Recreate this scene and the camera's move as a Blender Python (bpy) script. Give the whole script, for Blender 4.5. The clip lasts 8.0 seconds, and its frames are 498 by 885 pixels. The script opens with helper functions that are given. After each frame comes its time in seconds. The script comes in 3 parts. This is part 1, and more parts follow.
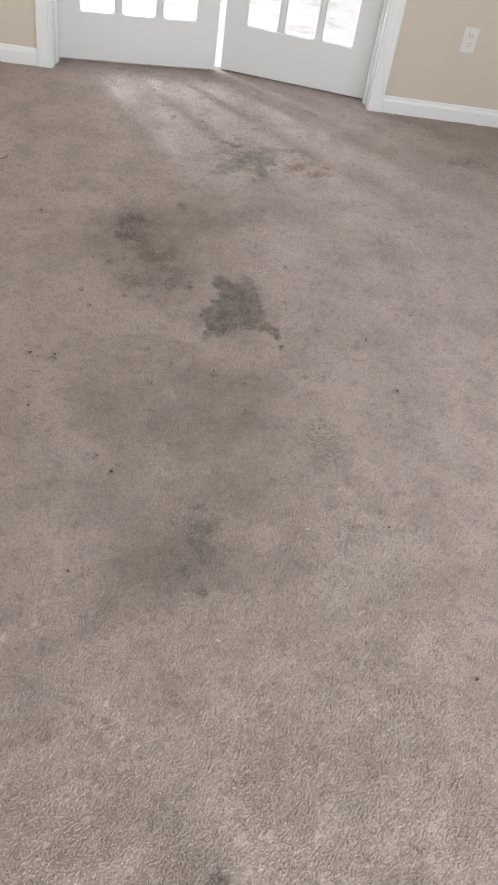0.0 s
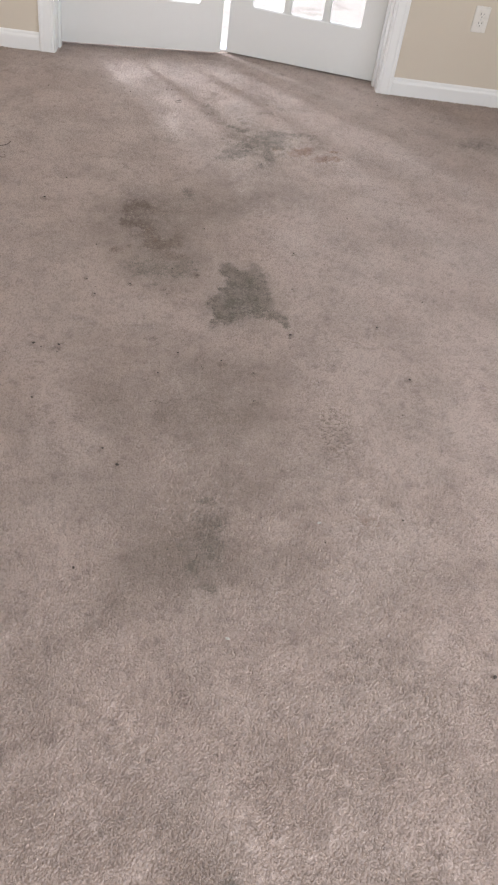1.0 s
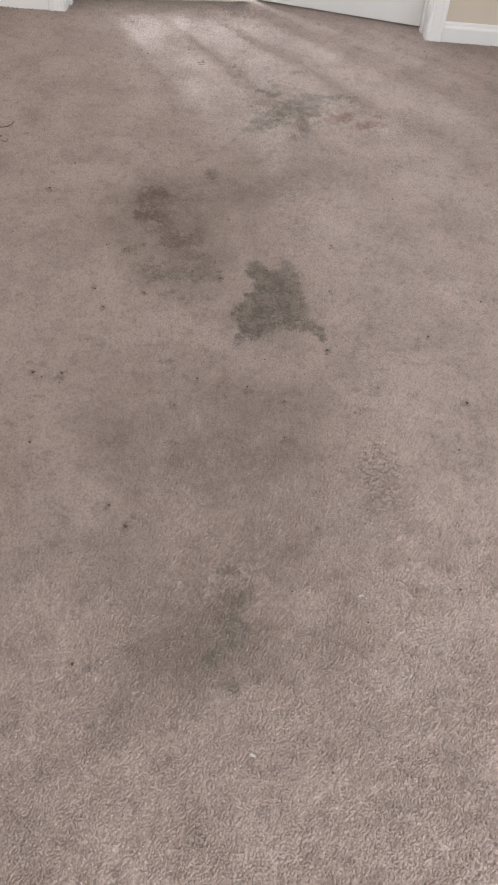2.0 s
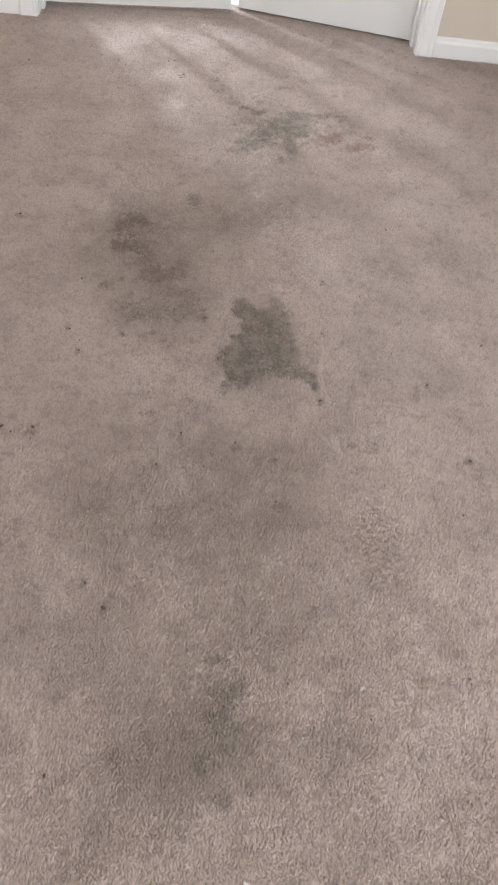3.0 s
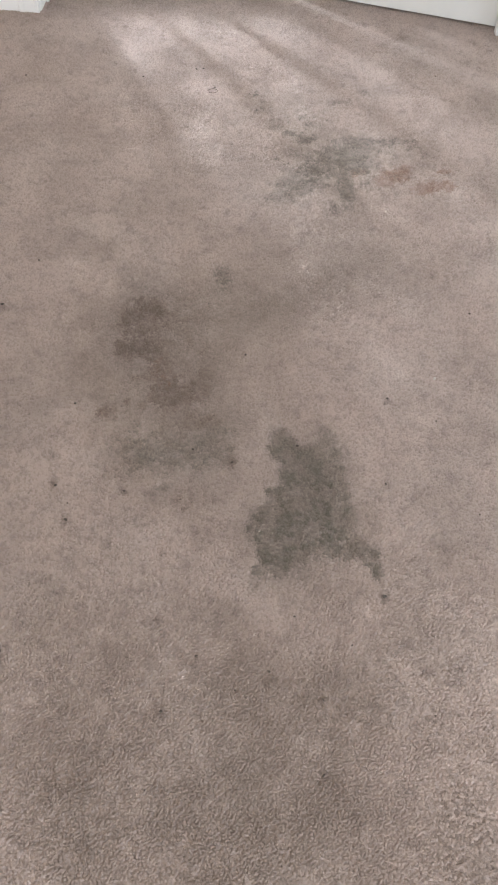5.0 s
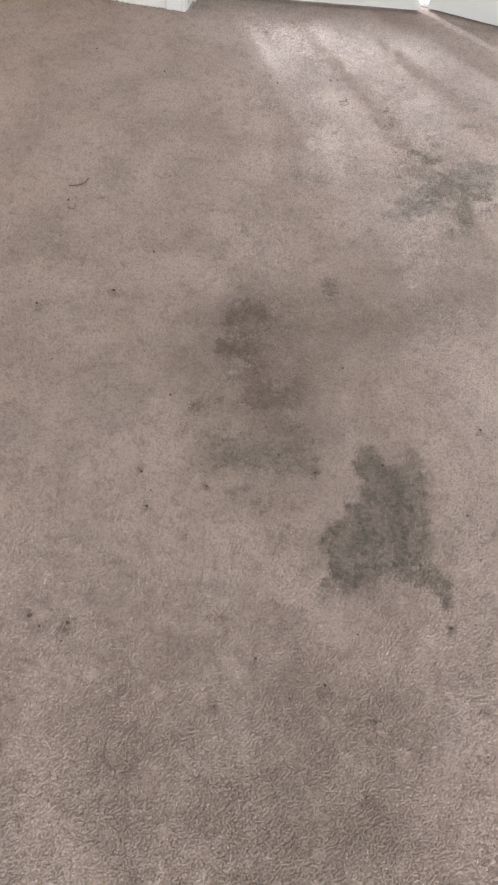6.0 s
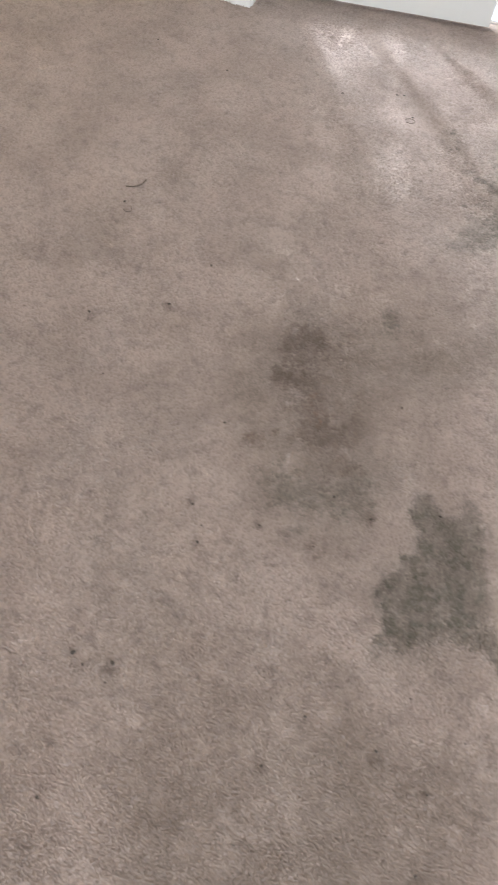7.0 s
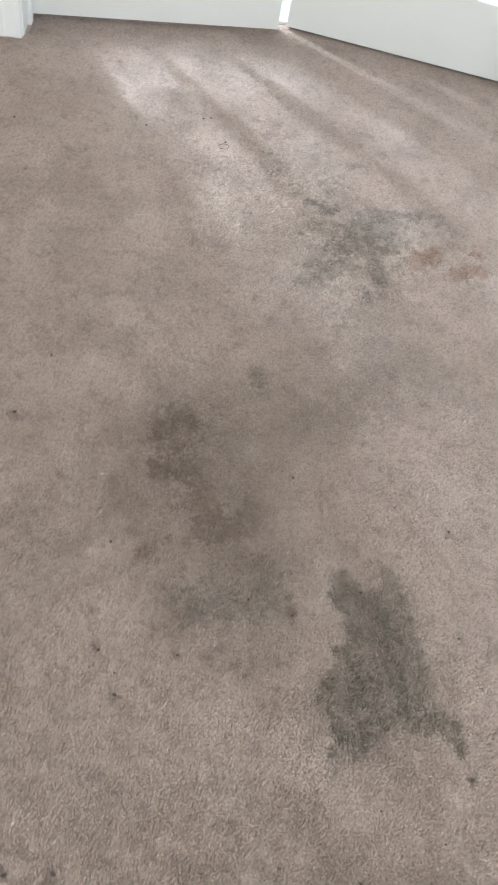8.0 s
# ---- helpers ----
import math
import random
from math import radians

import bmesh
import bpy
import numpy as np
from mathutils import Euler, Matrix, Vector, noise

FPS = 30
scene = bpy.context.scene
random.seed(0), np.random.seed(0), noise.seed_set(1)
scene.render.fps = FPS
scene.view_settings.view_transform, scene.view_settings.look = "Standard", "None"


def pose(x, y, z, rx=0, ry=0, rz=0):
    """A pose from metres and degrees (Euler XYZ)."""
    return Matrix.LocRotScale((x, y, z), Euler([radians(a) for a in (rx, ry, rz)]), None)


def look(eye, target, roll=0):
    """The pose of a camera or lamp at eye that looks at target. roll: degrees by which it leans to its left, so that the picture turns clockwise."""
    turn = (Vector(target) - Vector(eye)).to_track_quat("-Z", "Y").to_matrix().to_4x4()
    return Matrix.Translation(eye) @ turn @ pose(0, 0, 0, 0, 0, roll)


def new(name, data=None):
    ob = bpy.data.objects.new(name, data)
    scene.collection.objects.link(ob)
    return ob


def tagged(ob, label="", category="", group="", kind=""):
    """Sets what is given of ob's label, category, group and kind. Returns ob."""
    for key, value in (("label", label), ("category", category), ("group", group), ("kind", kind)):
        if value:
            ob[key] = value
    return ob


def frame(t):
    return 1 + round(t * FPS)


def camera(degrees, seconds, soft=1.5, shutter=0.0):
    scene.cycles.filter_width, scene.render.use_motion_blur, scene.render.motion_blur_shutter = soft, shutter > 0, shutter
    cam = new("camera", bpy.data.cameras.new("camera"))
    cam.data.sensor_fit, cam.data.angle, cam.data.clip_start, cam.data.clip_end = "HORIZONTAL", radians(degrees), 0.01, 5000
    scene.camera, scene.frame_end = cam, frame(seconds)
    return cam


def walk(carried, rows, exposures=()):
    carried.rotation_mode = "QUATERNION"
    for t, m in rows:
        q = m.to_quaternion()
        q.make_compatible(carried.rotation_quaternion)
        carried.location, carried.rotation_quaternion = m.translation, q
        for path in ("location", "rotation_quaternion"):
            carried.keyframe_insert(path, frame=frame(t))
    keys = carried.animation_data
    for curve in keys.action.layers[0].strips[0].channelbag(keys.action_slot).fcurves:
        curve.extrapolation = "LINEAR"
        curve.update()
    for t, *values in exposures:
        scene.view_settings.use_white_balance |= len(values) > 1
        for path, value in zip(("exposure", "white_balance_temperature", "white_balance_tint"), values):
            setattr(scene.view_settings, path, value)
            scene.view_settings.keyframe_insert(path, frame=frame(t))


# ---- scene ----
cam = camera(33.7, 8.0, soft=1.8, shutter=0.3)
PATH = [
    (0, (0.011, -1.297, 1.535), (0.172, 0.169, 0.183), 9.9),
    (0.5, (-0.004, -1.305, 1.515), (0.154, 0.164, 0.168), 10.1),
    (1, (0.011, -1.251, 1.502), (0.156, 0.196, 0.128), 9.2),
    (1.5, (0.041, -1.014, 1.48), (0.093, 0.359, 0.026), 5.9),
    (1.7, (0.051, -0.932, 1.476), (0.088, 0.426, 0.007), 5.3),
    (2.8, (0.06, -0.691, 1.443), (0.113, 0.63, -0.057), 5.3),
    (3, (0.008, -0.627, 1.452), (0.119, 0.705, -0.036), 7.9),
    (3.5, (-0.091, -0.466, 1.47), (0.122, 0.844, -0.026), 10.0),
    (4, (-0.062, -0.214, 1.413), (0.125, 1.054, -0.122), 8.1),
    (4.2, (-0.037, -0.095, 1.392), (0.117, 1.163, -0.155), 7.7),
    (5.3, (0.044, 0.117, 1.386), (0.019, 1.324, -0.208), 3.5),
    (5.4, (0.051, 0.11, 1.393), (0.008, 1.328, -0.193), 3.0),
    (5.5, (0.047, 0.114, 1.38), (-0.098, 1.321, -0.208), 0.1),
    (6, (0.009, 0.103, 1.398), (-0.19, 1.3, -0.192), 4.5),
    (6.5, (-0.016, 0.123, 1.391), (-0.196, 1.323, -0.198), 6.9),
    (7, (-0.161, 0.194, 1.405), (-0.322, 1.361, -0.211), 10.6),
    (7.4, (-0.313, 0.299, 1.429), (-0.421, 1.438, -0.212), 13.6),
    (7.5, (-0.313, 0.329, 1.426), (-0.292, 1.494, -0.199), 15.9),
    (7.7, (-0.315, 0.389, 1.422), (-0.126, 1.571, -0.181), 16.9),
    (8, (-0.298, 0.474, 1.411), (-0.072, 1.645, -0.194), 14.0),
]
EXPOSURES = [(0, 1.81, 6400, 8.5), (0.6, 1.82, 6500, 11), (1.7, 1.82, 6600, 12), (3.5, 1.98, 6550, 11), (4.1, 1.9, 6600, 11), (5.3, 2.08, 6500, 9.7), (6, 2.08, 6480, 9.2), (7.3, 2.14, 6430, 8), (7.7, 2.24, 6300, 3.8), (8, 2.14, 6300, 3.8)]
SUN, EAST, WEST, SOUTH, NORTH, SLANT, SHEEN = 0.75, 19.5, 4.5, 20.5, 5.2, 16.5, 0.3
walk(cam, [(t, look(eye, target, roll)) for t, eye, target, roll in PATH], EXPOSURES)

# ---- world, sun, exposure ----
world = bpy.data.worlds.new("sky")
scene.world = world
world.use_nodes = True
wn = world.node_tree
sky = wn.nodes.new("ShaderNodeTexSky")
sky.sky_type, sky.sun_disc = "NISHITA", False
sky.sun_elevation, sky.sun_rotation = radians(42), radians(-53)
sky.dust_density = 3.0
wn.links.new(sky.outputs[0], wn.nodes["Background"].inputs[0])
wn.nodes["Background"].inputs[1].default_value = 0.15

sun = new("sun", bpy.data.lights.new("sun", "SUN"))
sun.data.energy, sun.data.angle, sun.data.color = SUN, radians(1.0), (1.0, 0.96, 0.9)
sun.matrix_world = look((0, 0, 6), (0.8 * 6, -0.6 * 6, 6 - 6 * math.tan(radians(42))))


# ---- materials ----
def material(name, rough=0.5, metal=0.0):
    m = bpy.data.materials.new(name)
    m.use_nodes = True
    b = m.node_tree.nodes["Principled BSDF"]
    b.inputs["Roughness"].default_value, b.inputs["Metallic"].default_value = rough, metal
    return m, m.node_tree, b


def math_node(nt, op, a, b=None, clamp=False):
    n = nt.nodes.new("ShaderNodeMath")
    n.operation, n.use_clamp = op, clamp
    for socket, v in zip(n.inputs, (a, b)):
        if v is None:
            continue
        if isinstance(v, (int, float)):
            socket.default_value = v
        else:
            nt.links.new(v, socket)
    return n.outputs[0]


def mix(nt, fac, a, b, how="MIX"):
    n = nt.nodes.new("ShaderNodeMix")
    n.data_type, n.blend_type = "RGBA", how
    for socket, v in ((n.inputs["Factor"], fac), (n.inputs[6], a), (n.inputs[7], b)):
        if isinstance(v, (int, float)):
            socket.default_value = v
        elif isinstance(v, tuple):
            socket.default_value = (*v, 1)
        else:
            nt.links.new(v, socket)
    return n.outputs[2]


def noise_node(nt, vector, scale, detail=3.0, rough=0.55, out=0):
    n = nt.nodes.new("ShaderNodeTexNoise")
    n.inputs["Scale"].default_value, n.inputs["Detail"].default_value, n.inputs["Roughness"].default_value = scale, detail, rough
    nt.links.new(vector, n.inputs["Vector"])
    return n.outputs[out]


def ramp(nt, fac, lo, hi, a=0.0, b=1.0):
    n = nt.nodes.new("ShaderNodeMapRange")
    n.interpolation_type = "SMOOTHSTEP"
    for i, v in enumerate((lo, hi, a, b)):
        n.inputs[1 + i].default_value = v
    nt.links.new(fac, n.inputs[0])
    return n.outputs[0]


def place(nt):
    return nt.nodes.new("ShaderNodeNewGeometry").outputs["Position"]


def bump(nt, bsdf, height, strength, distance):
    n = nt.nodes.new("ShaderNodeBump")
    n.inputs["Strength"].default_value, n.inputs["Distance"].default_value = strength, distance
    nt.links.new(height, n.inputs["Height"])
    nt.links.new(n.outputs[0], bsdf.inputs["Normal"])


def painted(name, colour, rough, wear=0.06, relief=0.0006, scale=140.0, dirt=(0.5, 0.46, 0.4)):
    m, nt, b = material(name, rough)
    p = place(nt)
    broad = noise_node(nt, p, 2.2, 4)
    fine = noise_node(nt, p, 38.0, 4)
    scuffs = math_node(nt, "MULTIPLY", ramp(nt, noise_node(nt, p, 11.0, 6, 0.7), 0.62, 0.8), 0.35)
    c = mix(nt, ramp(nt, broad, 0.3, 0.7, 0.0, wear), colour, tuple(v * 0.8 for v in colour))
    c = mix(nt, ramp(nt, fine, 0.35, 0.75, 0.0, wear), c, tuple(min(1, v * 1.1) for v in colour))
    c = mix(nt, scuffs, c, mix(nt, 0.5, c, dirt))
    nt.links.new(c, b.inputs["Base Color"])
    nt.links.new(ramp(nt, fine, 0.2, 0.8, rough - 0.08, rough + 0.1), b.inputs["Roughness"])
    bump(nt, b, noise_node(nt, p, scale, 3), 0.5, relief)
    return m


WALL = painted("cream_wall_paint", (0.62, 0.55, 0.455), 0.75, 0.1, 0.0012, 160.0)
CEILING = painted("ceiling_paint", (0.78, 0.77, 0.74), 0.85, 0.05, 0.002, 90.0)
TRIM = painted("white_trim_paint", (0.80, 0.80, 0.79), 0.34, 0.05, 0.0004, 60.0)
DOOR = painted("white_door_paint", (0.71, 0.71, 0.69), 0.38, 0.06, 0.0004, 45.0)
PLASTIC = painted("ivory_plastic", (0.74, 0.71, 0.66), 0.3, 0.02, 0.0001, 60.0)


def stone():
    m, nt, b = material("pale_concrete", 0.85)
    p = place(nt)
    c = mix(nt, noise_node(nt, p, 1.3, 6), (0.30, 0.28, 0.265), (0.42, 0.40, 0.385))
    c = mix(nt, ramp(nt, noise_node(nt, p, 5.0, 6, 0.7), 0.5, 0.7, 0, 0.7), c, (0.19, 0.165, 0.15))
    nt.links.new(mix(nt, math_node(nt, "MULTIPLY", noise_node(nt, p, 160.0, 2), 0.3), c, (0.3, 0.29, 0.27)), b.inputs["Base Color"])
    bump(nt, b, noise_node(nt, p, 120.0, 4), 0.6, 0.002)
    return m


def metal(name, colour, rough):
    m, nt, b = material(name, rough, 1.0)
    p = place(nt)
    nt.links.new(mix(nt, noise_node(nt, p, 40.0, 4), colour, tuple(v * 0.75 for v in colour)), b.inputs["Base Color"])
    nt.links.new(ramp(nt, noise_node(nt, p, 90.0, 3), 0.3, 0.7, rough - 0.08, rough + 0.12), b.inputs["Roughness"])
    return m


CONCRETE = stone()
SILL = metal("mill_aluminium", (0.72, 0.72, 0.71), 0.42)
BRASS = metal("dull_hinge_metal", (0.62, 0.58, 0.5), 0.4)

GLASS, gt, gb = material("clear_glass", 0.02)
gb.inputs["Transmission Weight"].default_value, gb.inputs["IOR"].default_value = 1.0, 1.45
gb.inputs["Base Color"].default_value = (0.97, 0.985, 0.98, 1)

DARK, dt, db = material("dark_slot", 0.8)
dt.links.new(mix(dt, noise_node(dt, place(dt), 300.0), (0.015, 0.014, 0.013), (0.04, 0.036, 0.03)), db.inputs["Base Color"])

SOIL, st, sb = material("dark_soil", 0.9)
st.links.new(mix(st, noise_node(st, place(st), 400.0), (0.045, 0.037, 0.031), (0.105, 0.087, 0.073)), sb.inputs["Base Color"])

LINT, lt, lb = material("white_lint", 0.9)
lt.links.new(mix(lt, noise_node(lt, place(lt), 400.0), (0.6, 0.58, 0.55), (0.45, 0.43, 0.4)), lb.inputs["Base Color"])


# The carpet: warm beige cut pile. Each tuft carries how much it has of every old spill, trodden dirt and painted shade.
def carpet():
    m, nt, b = material("stained_beige_carpet", 0.95)
    b.inputs["Specular IOR Level"].default_value = 0.15
    b.inputs["Sheen Weight"].default_value, b.inputs["Sheen Roughness"].default_value = SHEEN, 0.45
    b.inputs["Sheen Tint"].default_value = (1.0, 0.9, 0.8, 1)
    p = place(nt)

    base = (0.54, 0.446, 0.402)
    blotch = noise_node(nt, p, 5.0, 6, 0.62)
    small = noise_node(nt, p, 28.0, 5, 0.7)
    yarn = noise_node(nt, p, 330.0, 2)
    c = mix(nt, ramp(nt, noise_node(nt, p, 1.1, 3), 0.35, 0.7, 0, 0.6), base, (0.52, 0.424, 0.38))
    c = mix(nt, ramp(nt, blotch, 0.4, 0.64, 0, 0.6), c, (0.40, 0.326, 0.291))
    c = mix(nt, ramp(nt, small, 0.5, 0.72, 0, 0.5), c, (0.25, 0.203, 0.185))
    c = mix(nt, ramp(nt, noise_node(nt, p, 72.0, 5, 0.75), 0.56, 0.72, 0, 0.65), c, (0.22, 0.18, 0.164))
    # Slow drifts of hue, from pinkish to grey-green, as the dye has faded.
    c = mix(nt, ramp(nt, noise_node(nt, p, 3.1, 4, 0.6), 0.4, 0.65, 0, 0.3), c, mix(nt, 1.0, c, (0.94, 0.99, 1.0), "MULTIPLY"))
    # Each tuft is dyed a little differently.
    own = nt.nodes.new("ShaderNodeNewGeometry").outputs["Random Per Island"]
    c = mix(nt, ramp(nt, own, 0.3, 1.0, 0.0, 0.4), c, mix(nt, 0.7, c, (0.12, 0.097, 0.083)))

    # Dirt gathers on some clumps of yarn and spares others.
    clumps = ramp(nt, noise_node(nt, p, 115.0, 3, 0.65), 0.36, 0.62, 0.74, 1.14)

    def lay(c, name, colour, strength):
        n = nt.nodes.new("ShaderNodeAttribute")
        n.attribute_name = name
        return mix(nt, math_node(nt, "MULTIPLY", math_node(nt, "MULTIPLY", n.outputs["Fac"], clumps), strength, True), c, colour)

    c = lay(c, "trodden_shade", (0.255, 0.206, 0.178), 0.95)
    c = lay(c, "brown", (0.2, 0.157, 0.134), 1.0)
    c = lay(c, "rust", (0.27, 0.168, 0.122), 0.75)
    c = lay(c, "soot", (0.195, 0.175, 0.152), 0.85)
    c = lay(c, "grey", (0.172, 0.154, 0.13), 0.92)
    c = lay(c, "specks", (0.18, 0.146, 0.127), 0.6)
    nt.links.new(c, b.inputs["Base Color"])
    bump(nt, b, yarn, 0.6, 0.002)
    return m


CARPET = carpet()


# ---- building helpers ----
def mesh_of(name, bm, mat, smooth=False):
    bmesh.ops.recalc_face_normals(bm, faces=bm.faces)
    me = bpy.data.meshes.new(name)
    bm.to_mesh(me)
    bm.free()
    me.materials.append(mat)
    if smooth:
        me.polygons.foreach_set("use_smooth", [True] * len(me.polygons))
    return me


def part(name, bm, mat, parent=None, label="", smooth=False):
    ob = new(name, mesh_of(name, bm, mat, smooth))
    ob.parent = parent
    return tagged(ob, label)


def thing(name, m, label, category="", group="", kind=""):
    ob = tagged(new(name), label, category, group, kind)
    ob.empty_display_size = 0.05
    ob.matrix_world = m
    return ob


def box(x0, y0, z0, x1, y1, z1, bevel=0.0, bm=None):
    bm = bm or bmesh.new()
    made = bmesh.ops.create_cube(bm, size=1.0)["verts"]
    for v in made:
        v.co = Vector((x0 + (v.co.x + 0.5) * (x1 - x0), y0 + (v.co.y + 0.5) * (y1 - y0), z0 + (v.co.z + 0.5) * (z1 - z0)))
    if bevel:
        edges = list({e for v in made for e in v.link_edges})
        bmesh.ops.bevel(bm, geom=edges, offset=bevel, segments=2, affect="EDGES", clamp_overlap=True)
    return bm


def moulding(outline, length, m):
    """A profile in (out, up) run along its length and laid by m: x along, y out, z up."""
    bm = bmesh.new()
    ends = [[bm.verts.new(m @ Vector((s, o, u))) for o, u in outline] for s in (0, length)]
    n = len(outline)
    for i in range(n):
        bm.faces.new((ends[0][i], ends[0][(i + 1) % n], ends[1][(i + 1) % n], ends[1][i]))
    bm.faces.new(ends[0])
    bm.faces.new(ends[1][::-1])
    return bm


# ---- old spills, trodden dirt and painted shade, as amounts at places of the floor ----
TABLE = np.random.default_rng(3).random((256, 256))


def cloud(x, y, scale, octaves=4, gain=0.6, seed=0):
    """Soft noise about 0.5, with scale lumps a metre in its coarsest layer."""
    total, weight, layer = 0.0, 0.0, 1.0
    for k in range(octaves):
        u, v = x * scale + 37.3 * (seed + k), y * scale + 91.7 * (seed + k)
        i, j = np.floor(u).astype(int), np.floor(v).astype(int)
        fu, fv = u - i, v - j
        fu, fv = fu * fu * (3 - 2 * fu), fv * fv * (3 - 2 * fv)
        a, b, c, d = (TABLE[(i + p) % 256, (j + q) % 256] for p, q in ((0, 0), (1, 0), (0, 1), (1, 1)))
        total = total + layer * ((a * (1 - fu) + b * fu) * (1 - fv) + (c * (1 - fu) + d * fu) * fv)
        weight, layer, scale = weight + layer, layer * gain, scale * 2
    return total / weight


def smooth(v, lo, hi):
    v = np.clip((v - lo) / (hi - lo), 0, 1)
    return v * v * (3 - 2 * v)


class Spill:
    """Spots that overlap build up without passing full strength; their edges wander, and break up into tufts."""

    def __init__(self, x, y, inner, wander):
        self.inner, self.sum = inner, np.zeros(len(x))
        self.x, self.y = x, y
        for scale, amount in wander:
            self.x = self.x + amount * (cloud(x, y, scale, 4, 0.65, 1) - 0.5)
            self.y = self.y + amount * (cloud(x, y, scale, 4, 0.65, 9) - 0.5)

    def spot(self, x, y, rx, ry, turn, amount):
        c, s = math.cos(radians(turn)), math.sin(radians(turn))
        dx, dy = self.x - x, self.y - y
        far = np.hypot((dx * c + dy * s) / rx, (dy * c - dx * s) / ry) / 1.25
        self.sum += amount * (1 - smooth(far, self.inner, 1.15)) * (1 - self.sum)

    def broken(self, x, y, breaks, rng, full=0.72):
        rough = self.sum + breaks * (cloud(x, y, 60, 3, 0.8, 4) - 0.5) + rng.normal(0, 0.09, len(x))
        patchy = 0.62 + 0.38 * smooth(cloud(x, y, 32, 4, 0.7, 6), 0.35, 0.6)
        return smooth(rough, 0.03, full) * patchy * smooth(self.sum, 0.0, 0.06)


def spills(x, y):
    rng = np.random.default_rng(11)
    close, loose = ((16.0, 0.04), (70.0, 0.016)), ((5.0, 0.16), (20.0, 0.07), (60.0, 0.035))
    amounts = {}

    grey = Spill(x, y, 0.5, close)
    spot = grey.spot
    spot(0.095, 1.170, 0.036, 0.030, 76, 0.8)
    spot(0.113, 1.116, 0.042, 0.028, -88, 0.75)
    spot(0.179, 1.203, 0.030, 0.023, 81, 0.65)
    spot(0.180, 1.144, 0.052, 0.044, 59, 0.7)
    spot(0.140, 1.150, 0.036, 0.030, 73, 0.6)
    spot(0.147, 1.062, 0.065, 0.056, 58, 0.65)
    spot(0.201, 1.072, 0.061, 0.034, -88, 0.65)
    spot(0.072, 0.960, 0.054, 0.046, 82, 0.85)
    spot(0.125, 0.975, 0.065, 0.057, 54, 0.8)
    spot(0.192, 0.995, 0.062, 0.053, 63, 0.75)
    spot(0.112, 0.920, 0.057, 0.038, 22, 0.85)
    spot(0.174, 0.945, 0.045, 0.030, 23, 0.75)
    spot(0.225, 0.937, 0.040, 0.021, 20, 0.8)
    spot(0.259, 0.917, 0.026, 0.021, 74, 0.85)
    spot(0.278, 0.889, 0.022, 0.011, -87, 0.85)
    spot(0.060, 0.874, 0.019, 0.017, 80, 0.6)
    spot(0.052, 0.842, 0.019, 0.015, -88, 0.4)
    spot(0.097, 0.875, 0.016, 0.014, 42, 0.6)
    spot(0.137, 0.878, 0.021, 0.011, -84, 0.35)
    spot(0.292, 0.827, 0.011, 0.009, 47, 0.85)
    spot(0.281, 1.034, 0.052, 0.018, -86, 0.2)
    spot(0.091, 1.046, 0.028, 0.024, 69, 0.5)
    amounts["grey"] = grey.broken(x, y, 0.8, rng, 0.92)

    soot = Spill(x, y, 0.15, close)
    spot = soot.spot
    spot(0.242, 2.264, 0.085, 0.067, 20, 0.58)
    spot(0.192, 2.230, 0.059, 0.053, 49, 0.52)
    spot(0.292, 2.329, 0.058, 0.040, 15, 0.6)
    spot(0.385, 2.346, 0.058, 0.032, 12, 0.5)
    spot(0.282, 2.213, 0.059, 0.052, 47, 0.5)
    spot(0.233, 2.087, 0.073, 0.028, 89, 0.7)
    spot(0.210, 1.995, 0.046, 0.041, 55, 0.55)
    spot(0.099, 2.083, 0.058, 0.051, 26, 0.55)
    spot(0.039, 2.025, 0.056, 0.040, 11, 0.45)
    spot(0.116, 2.321, 0.041, 0.032, 17, 0.65)
    spot(0.065, 2.344, 0.029, 0.026, 30, 0.65)
    spot(0.022, 2.374, 0.029, 0.024, 17, 0.6)
    spot(-0.018, 2.465, 0.035, 0.025, 12, 0.4)
    spot(-0.048, 2.538, 0.023, 0.021, 74, 0.45)
    spot(0.217, 2.544, 0.043, 0.029, 14, 0.45)
    spot(0.297, 2.612, 0.026, 0.022, 35, 0.4)
    spot(0.145, 2.155, 0.082, 0.069, 22, 0.4)
    spot(0.209, 2.163, 0.197, 0.159, 21, 0.25)
    spot(0.139, 2.429, 0.089, 0.078, 32, 0.2)
    spot(0.408, 2.285, 0.085, 0.056, 15, 0.2)
    spot(-0.150, 1.125, 0.071, 0.046, 19, 0.44)
    spot(-0.180, 1.146, 0.051, 0.045, -87, 0.36)
    spot(-0.051, 1.171, 0.051, 0.040, -88, 0.42)
    spot(-0.086, 1.107, 0.065, 0.037, 19, 0.36)
    spot(-0.232, 1.154, 0.048, 0.036, -77, 0.36)
    spot(-0.203, 1.091, 0.033, 0.031, 36, 0.28)
    spot(-0.083, 1.678, 0.058, 0.025, -82, 0.5)
    spot(-0.091, 1.603, 0.036, 0.030, 83, 0.25)
    spot(-0.152, 1.036, 0.023, 0.016, 19, 0.25)
    spot(0.113, 0.813, 0.019, 0.010, 18, 0.25)
    spot(0.065, 0.108, 0.023, 0.016, 7, 0.45)
    spot(0.055, 0.053, 0.047, 0.030, 6, 0.35)
    spot(0.093, 0.041, 0.030, 0.027, 16, 0.35)
    spot(0.090, -0.025, 0.043, 0.031, 90, 0.5)
    spot(0.030, -0.030, 0.026, 0.026, 17, 0.35)
